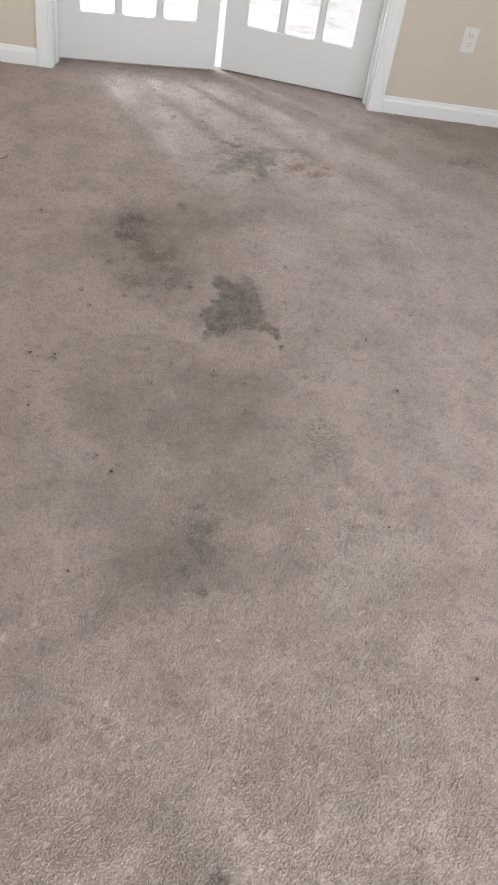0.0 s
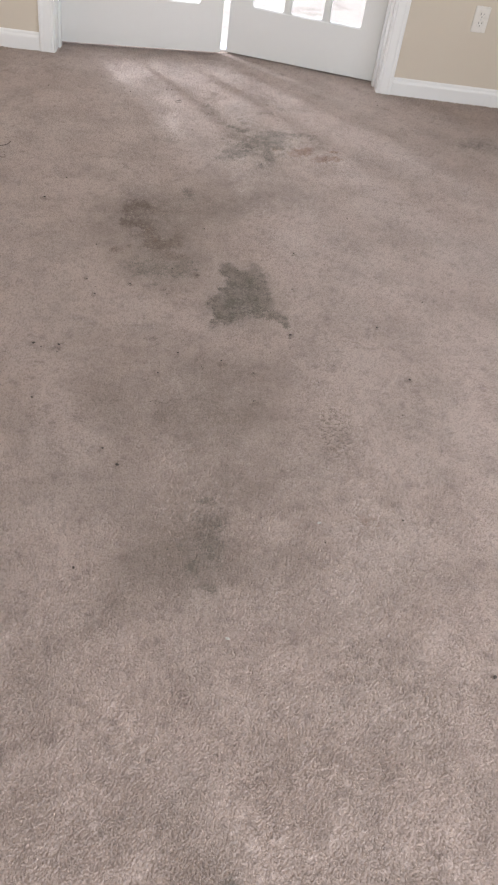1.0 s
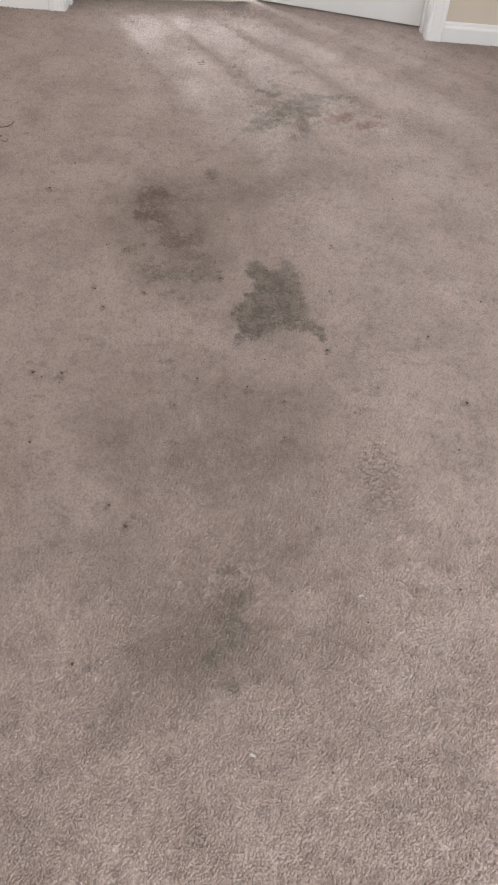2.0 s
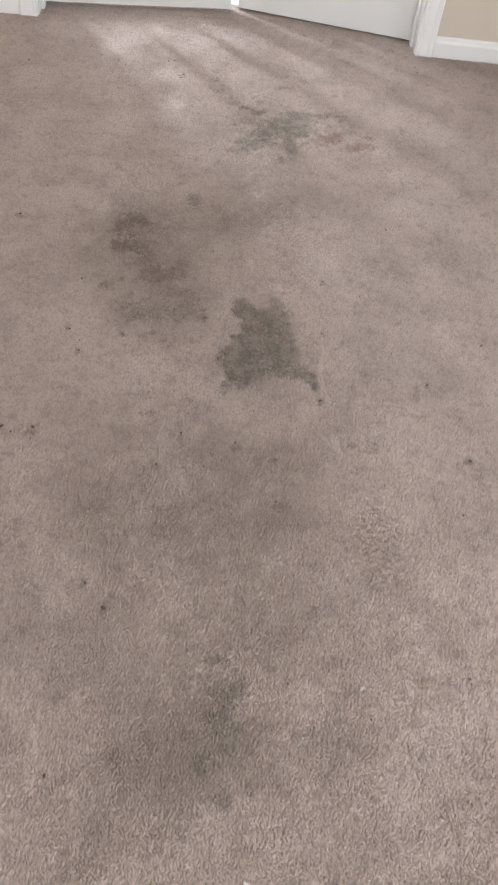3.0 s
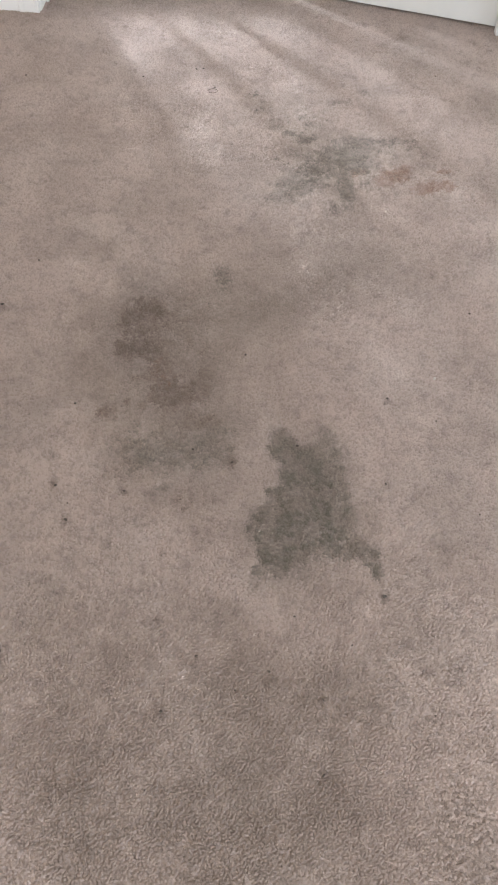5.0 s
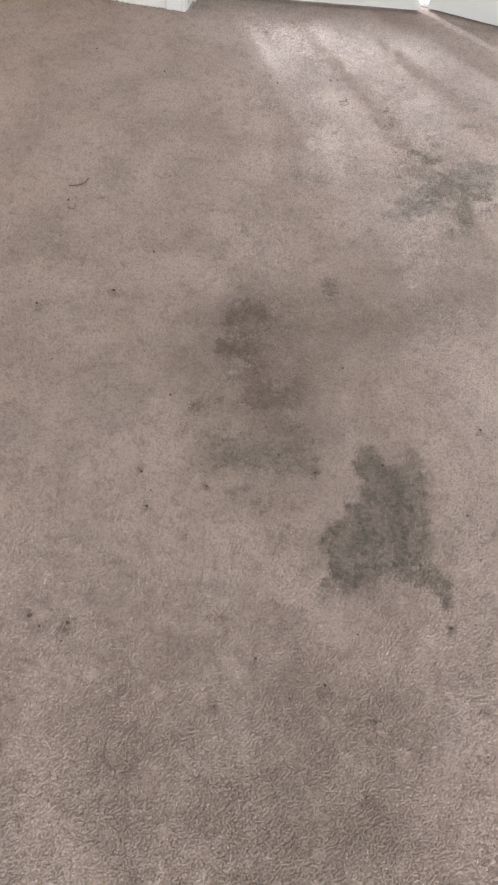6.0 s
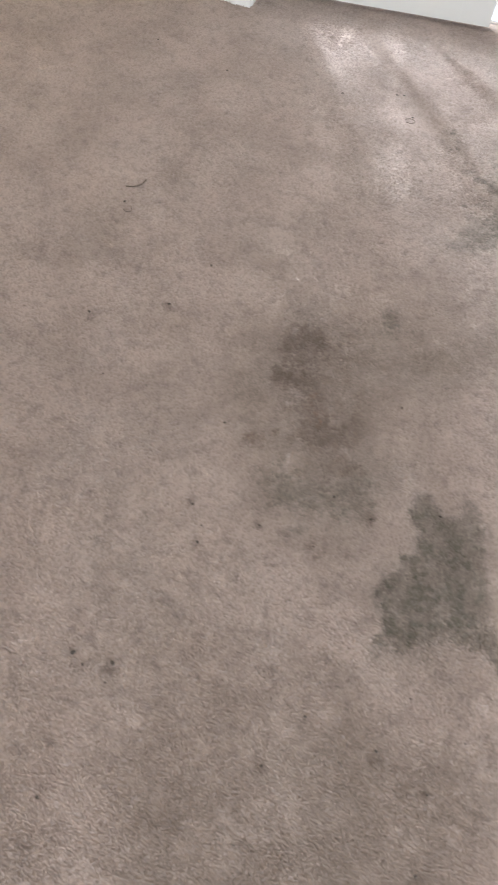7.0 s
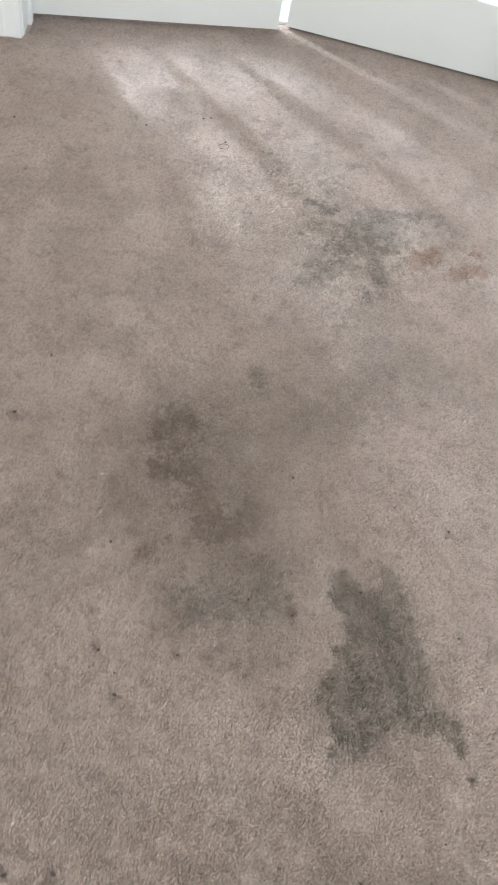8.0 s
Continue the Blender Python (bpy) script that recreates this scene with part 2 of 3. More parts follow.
    spot(0.046, -0.105, 0.027, 0.021, -88, 0.6)
    spot(0.078, -0.142, 0.023, 0.021, 11, 0.6)
    spot(0.062, -0.072, 0.036, 0.030, 9, 0.4)
    spot(1.197, 2.477, 0.104, 0.068, 16, 0.45)
    spot(1.069, 2.711, 0.095, 0.060, 17, 0.2)
    spot(0.147, -0.767, 0.030, 0.015, 3, 0.7)
    amounts["soot"] = soot.broken(x, y, 1.0, rng)

    brown = Spill(x, y, 0.25, close)
    spot = brown.spot
    spot(-0.268, 1.544, 0.063, 0.056, 83, 0.5)
    spot(-0.232, 1.560, 0.047, 0.038, -86, 0.35)
    spot(-0.243, 1.502, 0.068, 0.056, 28, 0.38)
    spot(-0.174, 1.383, 0.191, 0.103, -79, 0.18)
    spot(-0.290, 1.429, 0.038, 0.022, -77, 0.85)
    spot(-0.259, 1.429, 0.027, 0.024, -87, 0.65)
    spot(-0.219, 1.405, 0.031, 0.028, 76, 0.6)
    spot(-0.186, 1.352, 0.051, 0.031, -79, 0.75)
    spot(-0.165, 1.289, 0.049, 0.040, -85, 0.7)
    spot(-0.105, 1.308, 0.033, 0.027, 90, 0.5)
    spot(-0.089, 1.356, 0.030, 0.018, -82, 0.4)
    spot(-0.303, 1.229, 0.026, 0.025, -89, 0.6)
    spot(-0.266, 1.257, 0.015, 0.013, 24, 0.55)
    spot(-0.322, 1.206, 0.017, 0.016, 22, 0.35)
    spot(-0.013, 1.114, 0.012, 0.010, 76, 0.6)
    spot(-0.103, 1.002, 0.032, 0.029, 87, 0.3)
    spot(-0.050, 1.025, 0.019, 0.018, 68, 0.3)
    spot(-0.391, 1.483, 0.040, 0.034, 23, 0.3)
    spot(-0.088, 1.230, 0.042, 0.031, 23, 0.3)
    amounts["brown"] = brown.broken(x, y, 0.8, rng)

    rust = Spill(x, y, 0.1, close)
    spot = rust.spot
    spot(0.370, 2.170, 0.050, 0.037, 19, 0.9)
    spot(0.345, 2.132, 0.033, 0.023, 17, 0.95)
    spot(0.401, 2.206, 0.024, 0.021, 41, 0.9)
    spot(0.456, 2.127, 0.046, 0.028, 14, 0.8)
    spot(0.515, 2.134, 0.034, 0.027, 33, 0.75)
    spot(0.529, 2.211, 0.021, 0.016, 26, 0.8)
    spot(0.273, 2.166, 0.024, 0.021, 38, 0.85)
    spot(0.475, 0.095, 0.045, 0.031, 67, 0.12)
    spot(-0.185, 1.344, 0.041, 0.026, -79, 0.3)
    spot(-0.302, 1.226, 0.025, 0.022, 23, 0.3)
    amounts["rust"] = rust.broken(x, y, 0.9, rng)

    specks = Spill(x, y, 0.1, close)
    spot = specks.spot
    spot(-0.463, 0.666, 0.014, 0.017, 0, 0.7)
    spot(-0.439, 0.651, 0.008, 0.009, 0, 0.55)
    spot(-0.391, 0.670, 0.013, 0.015, 0, 0.7)
    spot(-0.364, 1.024, 0.011, 0.013, 0, 0.55)
    spot(-0.328, 0.946, 0.011, 0.013, 0, 0.55)
    spot(-0.046, 0.687, 0.008, 0.009, 0, 0.55)
    spot(-0.096, 0.585, 0.010, 0.011, 0, 0.55)
    spot(0.084, 0.669, 0.010, 0.011, 0, 0.55)
    spot(-0.005, 1.423, 0.008, 0.009, 0, 0.55)
    spot(0.306, 1.089, 0.010, 0.011, 0, 0.55)
    spot(0.319, 1.322, 0.011, 0.013, 0, 0.55)
    spot(-0.594, 1.528, 0.013, 0.015, 0, 0.7)
    spot(-0.756, 1.434, 0.011, 0.013, 0, 0.55)
    spot(-0.365, 1.240, 0.010, 0.011, 0, 0.55)
    spot(-0.098, 1.140, 0.010, 0.011, 0, 0.55)
    spot(-0.225, 1.023, 0.008, 0.009, 0, 0.55)
    spot(0.181, 0.501, 0.008, 0.009, 0, 0.55)
    spot(0.180, 0.626, 0.008, 0.009, 0, 0.55)
    spot(0.293, 0.832, 0.013, 0.015, 0, 0.7)
    spot(-0.164, 0.207, 0.013, 0.015, 0, 0.7)
    spot(-0.208, 0.260, 0.011, 0.013, 0, 0.55)
    spot(0.651, 0.667, 0.013, 0.015, 0, 0.7)
    spot(0.577, 0.919, 0.010, 0.011, 0, 0.55)
    spot(0.608, 0.501, 0.008, 0.009, 0, 0.55)
    spot(0.752, 1.095, 0.011, 0.013, 0, 0.55)
    spot(-0.014, 1.114, 0.010, 0.011, 0, 0.55)
    # smudges, soft and broad
    spot(-0.096, 0.584, 0.010, 0.009, -2, 0.5)
    spot(0.029, 0.631, 0.009, 0.008, 5, 0.45)
    spot(0.084, 0.655, 0.014, 0.009, 6, 0.45)
    spot(0.163, 0.622, 0.008, 0.007, 16, 0.5)
    spot(0.190, 0.632, 0.012, 0.007, 7, 0.35)
    spot(-0.127, 0.737, 0.017, 0.016, -44, 0.35)
    spot(0.173, 0.502, 0.014, 0.008, 90, 0.3)
    spot(0.235, 0.822, 0.017, 0.014, 15, 0.3)
    spot(0.373, 0.612, 0.012, 0.009, 20, 0.35)
    spot(-0.325, 0.950, 0.016, 0.011, -73, 0.35)
    spot(-0.401, 0.943, 0.014, 0.011, -17, 0.3)
    spot(-0.017, 1.117, 0.012, 0.011, -88, 0.5)
    spot(0.250, 0.384, 0.035, 0.013, 5, 0.3)
    spot(-0.056, 0.460, 0.036, 0.012, 4, 0.25)
    spot(0.488, 0.833, 0.026, 0.016, 12, 0.25)
    spot(0.414, 0.696, 0.024, 0.019, 65, 0.25)
    spot(0.424, 0.961, 0.045, 0.018, 7, 0.22)
    spot(-0.122, 0.749, 0.016, 0.013, -76, 0.35)
    spot(-0.095, 0.579, 0.009, 0.009, -17, 0.45)
    spot(-0.458, 0.661, 0.010, 0.009, -44, 0.5)
    spot(-0.436, 0.651, 0.009, 0.008, -44, 0.4)
    spot(-0.391, 0.661, 0.015, 0.009, -65, 0.45)
    spot(-0.589, 1.524, 0.014, 0.011, -69, 0.5)
    spot(-0.750, 1.424, 0.012, 0.008, -64, 0.5)
    spot(-0.084, 0.458, 0.016, 0.014, 12, 0.35)
    spot(-0.122, 0.512, 0.015, 0.013, 11, 0.3)
    spot(-0.046, 0.410, 0.019, 0.013, 14, 0.3)
    spot(0.181, 0.498, 0.018, 0.016, 65, 0.25)
    spot(0.372, 0.611, 0.014, 0.009, 24, 0.25)
    spot(-0.417, 1.128, 0.021, 0.012, 17, 0.25)
    spot(-0.075, 0.411, 0.025, 0.023, -64, 0.22)
    spot(-0.220, 0.758, 0.023, 0.016, 15, 0.15)
    spot(0.106, 0.242, 0.016, 0.012, 7, 0.35)
    spot(-0.054, 0.386, 0.025, 0.009, 3, 0.3)
    spot(-0.002, 0.378, 0.018, 0.007, -89, 0.25)
    spot(-0.073, 0.113, 0.020, 0.017, -2, 0.3)
    spot(-0.210, 0.254, 0.015, 0.012, -5, 0.3)
    spot(-0.294, 0.362, 0.016, 0.015, -42, 0.25)
    spot(0.072, 0.101, 0.019, 0.015, 4, 0.3)
    spot(0.178, 0.496, 0.015, 0.012, 12, 0.35)
    spot(0.279, 0.775, 0.013, 0.012, 47, 0.4)
    amounts["specks"] = specks.broken(x, y, 0.6, rng)

    # Real trodden dirt, plus a dark band painted where the doors' light ends.
    trodden_shade = Spill(x, y, 0.0, loose)
    spot = trodden_shade.spot
    spot(-0.175, 1.329, 0.285, 0.165, -79, 0.6)
    spot(-0.190, 1.452, 0.269, 0.232, 33, 0.5)
    spot(-0.108, 1.153, 0.185, 0.172, 54, 0.45)
    spot(0.157, 0.991, 0.170, 0.141, 77, 0.4)
    spot(-0.031, 1.623, 0.269, 0.174, 25, 0.5)
    spot(0.158, 1.685, 0.189, 0.117, 26, 0.35)
    spot(-0.388, 1.426, 0.119, 0.109, 26, 0.3)
    spot(0.407, 0.395, 0.111, 0.054, 79, 0.4)
    spot(0.477, 0.106, 0.051, 0.036, 67, 0.3)
    spot(0.100, 0.596, 0.204, 0.170, 14, 0.35)
    spot(0.144, 0.382, 0.177, 0.161, 62, 0.45)
    spot(0.147, 0.174, 0.148, 0.129, 75, 0.45)
    spot(0.041, 0.085, 0.145, 0.133, 85, 0.4)
    spot(-0.113, 0.246, 0.213, 0.161, -83, 0.25)
    spot(0.158, -0.059, 0.127, 0.101, 7, 0.3)
    spot(0.107, 0.326, 0.046, 0.025, 4, 0.3)
    spot(-0.020, 0.415, 0.033, 0.022, 4, 0.3)
    spot(-0.042, 0.371, 0.030, 0.013, 3, 0.3)
    spot(0.178, 0.364, 0.035, 0.021, 5, 0.25)
    spot(0.277, -0.049, 0.060, 0.037, 5, 0.25)
    spot(-0.024, 0.420, 0.194, 0.124, 3, 0.5)
    spot(0.137, 0.612, 0.165, 0.136, 10, 0.42)
    spot(0.126, 0.432, 0.151, 0.108, 6, 0.4)
    spot(-0.138, 0.639, 0.187, 0.169, -15, 0.38)
    spot(-0.217, 0.447, 0.146, 0.125, -17, 0.35)
    spot(0.066, 0.661, 0.030, 0.014, 5, 0.35)
    spot(-0.127, 0.735, 0.018, 0.017, -20, 0.3)
    spot(0.047, -0.014, 0.173, 0.121, -88, 0.5)
    spot(-0.053, -0.106, 0.139, 0.121, 1, 0.45)
    spot(0.258, 0.225, 0.140, 0.118, 72, 0.25)
    spot(-0.105, -0.238, 0.099, 0.072, 1, 0.2)
    spot(0.205, 1.761, 0.296, 0.200, 18, 0.25)
    amounts["trodden_shade"] = np.clip(trodden_shade.sum * (0.35 + 1.25 * cloud(x, y, 18, 5, 0.75, 6)) + rng.normal(0, 0.06, len(x)) * trodden_shade.sum, 0, 1)

    return amounts


# ---- setting ----
FACE, BACK = 2.977, 3.29            # the door wall, inner and outer face
LEFT, RIGHT, REAR, TOP = -2.5, 2.7, -3.3, 2.44
OPEN_L, OPEN_R, HEAD = -0.835, 0.805, 2.07


def structure(name, bm, mat, label, category):
    return tagged(part(name, bm, mat), label, category, kind="structure")


ground = structure("ground", box(-400, 3.41, -0.16, 400, 800, -0.12), CONCRETE, "pale sunlit concrete ground outside the doors", "ground")


def soak(me, amounts, each=1):
    """Writes the spills' amounts into the mesh, for so many points each."""
    for name, amount in amounts.items():
        me.attributes.new(name, "FLOAT", "POINT").data.foreach_set("value", np.repeat(amount, each).astype(np.float32))


def outside(x, y):
    """How far (x, y) lies outside the stretch of floor that is walked, in metres."""
    return np.maximum(np.abs(x - 0.08) - 0.60 - 0.29 * (y + 0.95), -0.92 - y)


def carpet_floor():
    x0, y0, x1, y1 = LEFT - 0.15, REAR - 0.15, RIGHT + 0.15, 3.285
    bm = box(x0, y0, -0.12, x1, y1, -0.014)
    made = bmesh.ops.create_grid(bm, x_segments=268, y_segments=328, size=0.5)["verts"]
    for v in made:
        v.co = Vector((x0 + (v.co.x + 0.5) * (x1 - x0), y0 + (v.co.y + 0.5) * (y1 - y0), 0.0))
        v.co.z = -0.0062 - 0.0058 * min(1.0, max(0.0, (outside(v.co.x, v.co.y) + 0.06) / 0.12))
    ob = structure("floor", bm, CARPET, "stained beige cut-pile carpet floor", "floor")
    co = np.empty(3 * len(ob.data.vertices), np.float32)
    ob.data.vertices.foreach_get("co", co)
    soak(ob.data, spills(co[0::3].astype(float), co[1::3].astype(float)))
    return ob


floor = carpet_floor()
ceiling = structure("ceiling", box(LEFT - 0.15, REAR - 0.15, TOP, RIGHT + 0.15, BACK, TOP + 0.12), CEILING, "plain white painted ceiling", "ceiling")

# Outside, two unseen slabs are added to keep the high sun off.
structure("sun_slab_west", box(LEFT - 1.75, -1.5, 2.20, LEFT - 0.152, 3.2, 2.30), CEILING, "plain unseen slab added along the outside wall to block the sun", "roof")
structure("sun_slab_north", box(-5.0, BACK + 0.002, 2.60, 3.5, BACK + 1.9, 2.72), CEILING, "plain unseen slab added over the double doors to block the sun", "roof")
wall = box(LEFT - 0.15, FACE, -0.006, OPEN_L, BACK, TOP)
box(OPEN_R, FACE, -0.006, RIGHT + 0.15, BACK, TOP, bm=wall)
box(OPEN_L, FACE, HEAD, OPEN_R, BACK, TOP, bm=wall)
structure("wall_north", wall, WALL, "cream painted wall around white double doors", "wall")
# Unseen window openings: east and behind the camera assumed, west one added for light.
E0, E1, V0, V1, S0, S1, W0, W1 = -2.4, 0.6, 1.2, 2.75, -0.6, 1.8, 0.75, 2.15
wall = box(LEFT - 0.15, REAR, -0.006, LEFT, V0, TOP)
box(LEFT - 0.15, V1, -0.006, LEFT, FACE, TOP, bm=wall)
box(LEFT - 0.15, V0, -0.006, LEFT, V1, W0, bm=wall)
box(LEFT - 0.15, V0, W1, LEFT, V1, TOP, bm=wall)
structure("wall_west", wall, WALL, "cream painted side wall with an unseen window opening added for light", "wall")
wall = box(RIGHT, REAR, -0.006, RIGHT + 0.15, E0, TOP)
box(RIGHT, E1, -0.006, RIGHT + 0.15, FACE, TOP, bm=wall)
box(RIGHT, E0, -0.006, RIGHT + 0.15, E1, W0, bm=wall)
box(RIGHT, E0, W1, RIGHT + 0.15, E1, TOP, bm=wall)
structure("wall_east", wall, WALL, "cream painted side wall with an unseen window opening added for light", "wall")
wall = box(LEFT - 0.15, REAR - 0.15, -0.006, S0, REAR, TOP)
box(S1, REAR - 0.15, -0.006, RIGHT + 0.15, REAR, TOP, bm=wall)
box(S0, REAR - 0.15, -0.006, S1, REAR, W0, bm=wall)
box(S0, REAR - 0.15, W1, S1, REAR, TOP, bm=wall)
structure("wall_south", wall, WALL, "cream painted rear wall with a window opening", "wall")


def area_light(name, m, width, height, power, colour=(0.95, 0.97, 1.0)):
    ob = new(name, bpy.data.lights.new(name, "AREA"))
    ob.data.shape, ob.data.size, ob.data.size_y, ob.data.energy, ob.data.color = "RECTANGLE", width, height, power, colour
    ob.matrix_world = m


area_light("window_light_east", look((RIGHT + 0.1, (E0 + E1) / 2, 1.45), (0, (E0 + E1) / 2, 1.45)), E1 - E0, W1 - W0, EAST)
# No west window is known; this warm lamp lifts the floor near the doors.
area_light("fill_light_west", look((LEFT - 0.1, (V0 + V1) / 2, 1.45), (0, (V0 + V1) / 2, 1.45)), V1 - V0, W1 - W0, WEST, (1.0, 0.89, 0.76))
area_light("window_light_south", look(((S0 + S1) / 2, REAR - 0.1, 1.45), ((S0 + S1) / 2, 0, 1.45)), S1 - S0, W1 - W0, SOUTH)
# Added lamp just outside the doors, standing in for sky light on the floor.
area_light("door_fill_light", look((0, BACK + 0.25, 1.45), (0, 1.6, 0.6)), 1.5, 1.0, NORTH)
# Added lamp for an unseen bright source, slanting in through the panes and the gap between the leaves.
area_light("added_slant_lamp", look((-1.32, 4.28, 1.75), (-0.1, 2.8, 0.9)), 0.11, 1.1, SLANT, (0.8, 0.88, 1.0))

# Baseboards and casings keep a stepped, rounded profile.
BASE = [(0, -0.006), (0.013, -0.006), (0.013, 0.055), (0.011, 0.062), (0.008, 0.066), (0.007, 0.074), (0.003, 0.079), (0, 0.08)]
CASING = [(0, 0), (0.010, 0), (0.012, 0.003), (0.012, 0.010), (0.015, 0.014), (0.0165, 0.045), (0.019, 0.052), (0.019, 0.064), (0.016, 0.069), (0, 0.07)]
INNER_L, INNER_R = -0.817, 0.787


def baseboard(x0, x1, y, turn):
    m = Matrix.Translation((x0, y, 0)) @ Matrix.Rotation(radians(turn), 4, "Z")
    return structure("baseboard", moulding(BASE, x1, m), TRIM, "white painted baseboard along the cream wall", "baseboard")


baseboard(INNER_L - 0.0705, INNER_L - 0.0705 - LEFT, FACE, 180)
baseboard(RIGHT, RIGHT - (INNER_R + 0.0705), FACE, 180)
baseboard(LEFT, FACE - REAR - 0.02, FACE - 0.014, -90)
baseboard(RIGHT, FACE - REAR - 0.02, REAR + 0.006, 90)

frame_thing = thing("door_frame", pose(0, FACE, 0), "white painted casing and jambs of the double doors", "door frame", kind="structure")


def upright_casing(x, side):
    # x along the length becomes up; out stays towards the room; the profile's width runs away from the opening.
    m = Matrix(((0, 0, side, x), (0, -1, 0, 0), (1, 0, 0, -0.006), (0, 0, 0, 1)))
    part("casing", moulding(CASING, HEAD + 0.056, m), TRIM, frame_thing)


upright_casing(INNER_L, -1)
upright_casing(INNER_R, 1)
m = Matrix(((1, 0, 0, INNER_L - 0.07), (0, -1, 0, 0), (0, 0, 1, HEAD - 0.018), (0, 0, 0, 1)))
part("head_casing", moulding(CASING, INNER_R - INNER_L + 0.14, m), TRIM, frame_thing)
DEPTH = BACK - FACE
part("jamb", box(OPEN_L + 0.001, 0.002, -0.006, -0.812, DEPTH - 0.002, HEAD - 0.02, 0.002), TRIM, frame_thing)
part("jamb", box(0.782, 0.002, -0.006, OPEN_R - 0.001, DEPTH - 0.002, HEAD - 0.02, 0.002), TRIM, frame_thing)
part("head_jamb", box(OPEN_L + 0.001, 0.002, HEAD - 0.0195, OPEN_R - 0.001, DEPTH - 0.002, HEAD - 0.001, 0.002), TRIM, frame_thing)
# Stops, against which the closed leaves would rest.
part("door_stop", box(-0.8115, 0.07, -0.006, -0.800, 0.105, HEAD - 0.0215, 0.002), TRIM, frame_thing)
part("door_stop", box(0.770, 0.07, -0.006, 0.7815, 0.105, HEAD - 0.0215, 0.002), TRIM, frame_thing)

sill = thing("threshold", pose(0, 3.288, 0), "pale aluminium threshold under the double doors", "threshold", kind="structure")
part("sill_plate", box(-0.81, 0, -0.12, 0.78, 0.12, 0.004, 0.003), SILL, sill)



def rounded_frame(x, z, w, h, inset, r, front, back, steps=6):
    """A thin frame round an opening, square outside and rounded in its inner corners, from y = front to y = back."""
    bm = bmesh.new()
    layers = []
    for y, grow in ((front, -0.0015), (front + 0.003, 0.0), (back, 0.0)):
        corners, arcs = [], []
        for sx, sz, start in ((1, 1, 0), (-1, 1, 90), (-1, -1, 180), (1, -1, 270)):
            corners.append(bm.verts.new((x + w / 2 + sx * w / 2, y, z + h / 2 + sz * h / 2)))
            cx, cz = x + w / 2 + sx * (w / 2 - inset - r), z + h / 2 + sz * (h / 2 - inset - r)
            arcs.append([bm.verts.new((cx + (r - grow) * math.cos(radians(start + 90 * k / steps)), y, cz + (r - grow) * math.sin(radians(start + 90 * k / steps)))) for k in range(steps + 1)])
        layers.append((corners, arcs))
    for corners, arcs in (layers[0], layers[-1]):
        for c in range(4):
            for k in range(steps):
                bm.faces.new((corners[c], arcs[c][k], arcs[c][k + 1]))
            d = (c + 1) % 4
            bm.faces.new((corners[c], arcs[c][-1], arcs[d][0], corners[d]))
    for (ca, aa), (cb, ab) in zip(layers, layers[1:]):
        ra, rb = [v for arc in aa for v in arc], [v for arc in ab for v in arc]
        for k in range(len(ra)):
            bm.faces.new((ra[k], ra[(k + 1) % len(ra)], rb[(k + 1) % len(ra)], rb[k]))
        for c in range(4):
            bm.faces.new((ca[c], ca[(c + 1) % 4], cb[(c + 1) % 4], cb[c]))
    return bm


# ---- the two glazed leaves, each ajar to the outside ----
def leaf(name, x, y, turn, width, side, lift, label):
    """A leaf hung at (x, y); side is 1 where it reaches towards +x."""
    door = thing(name, pose(x, y, 0, 0, 0, turn), label, "door", kind="structure")
    t, stile, low, rails, top = 0.044, 0.110, 0.236, 5, 2.03

    def put(name, a, z0, b, z1, y0=0.0, y1=t, bevel=0.0008, mat=DOOR, label="", parent=door):
        return part(name, box(min(a * side, b * side), y0, z0, max(a * side, b * side), y1, z1, bevel), mat, parent, label)

    put("stile", 0.003, lift, stile, top)
    put("stile", width - stile, lift, width, top)
    put("bottom_rail", stile, lift, width - stile, low)
    put("top_rail", stile, top - 0.12, width - stile, top)
    inner, bar = width - 2 * stile, 0.030
    pane_w, pane_h = (inner - 2 * bar) / 3, (top - 0.12 - low - (rails - 1) * bar) / rails
    for c in (1, 2):
        a = stile + c * pane_w + (c - 1) * bar
        put("muntin", a, low - 0.012, a + bar, top - 0.108, 0.006, t - 0.006, 0.005)
    for r in range(1, rails):
        z = low + r * pane_h + (r - 1) * bar
        for c in range(3):
            a = stile + c * (pane_w + bar)
            put("muntin", a - 0.012, z, a + pane_w + 0.012, z + bar, 0.0066, t - 0.0066, 0.005)
    for r in range(rails):
        for c in range(3):
            a, z = stile + c * (pane_w + bar), low + r * (pane_h + bar)
            pane = put("pane", a, z, a + pane_w, z + pane_h, 0.019, 0.025, 0.0, GLASS, "clear window glass")
            pane.visible_shadow = False
            # A thin bead holds each pane.
            bead = rounded_frame(min(a * side, (a + pane_w) * side), z, pane_w, pane_h, 0.004, 0.013, 0.007, 0.0185)
            part("glazing_bead", bead, DOOR, pane)
    for z in (0.25, 1.02, 1.8):
        bm = bmesh.new()
        bmesh.ops.create_cone(bm, cap_ends=True, segments=16, radius1=0.006, radius2=0.006, depth=0.09, matrix=Matrix.Translation((0.001 * side, t + 0.004, z)))
        part("hinge", bm, BRASS, door, "dull metal hinge", True)
    return door


leaf("door_1", -0.8085, 3.087, 9.0, 0.803, 1, 0.013, "white glazed double-door leaf standing slightly ajar")
leaf("door_2", 0.7785, 3.092, -12.2, 0.780, -1, 0.006, "white glazed double-door leaf standing slightly ajar")


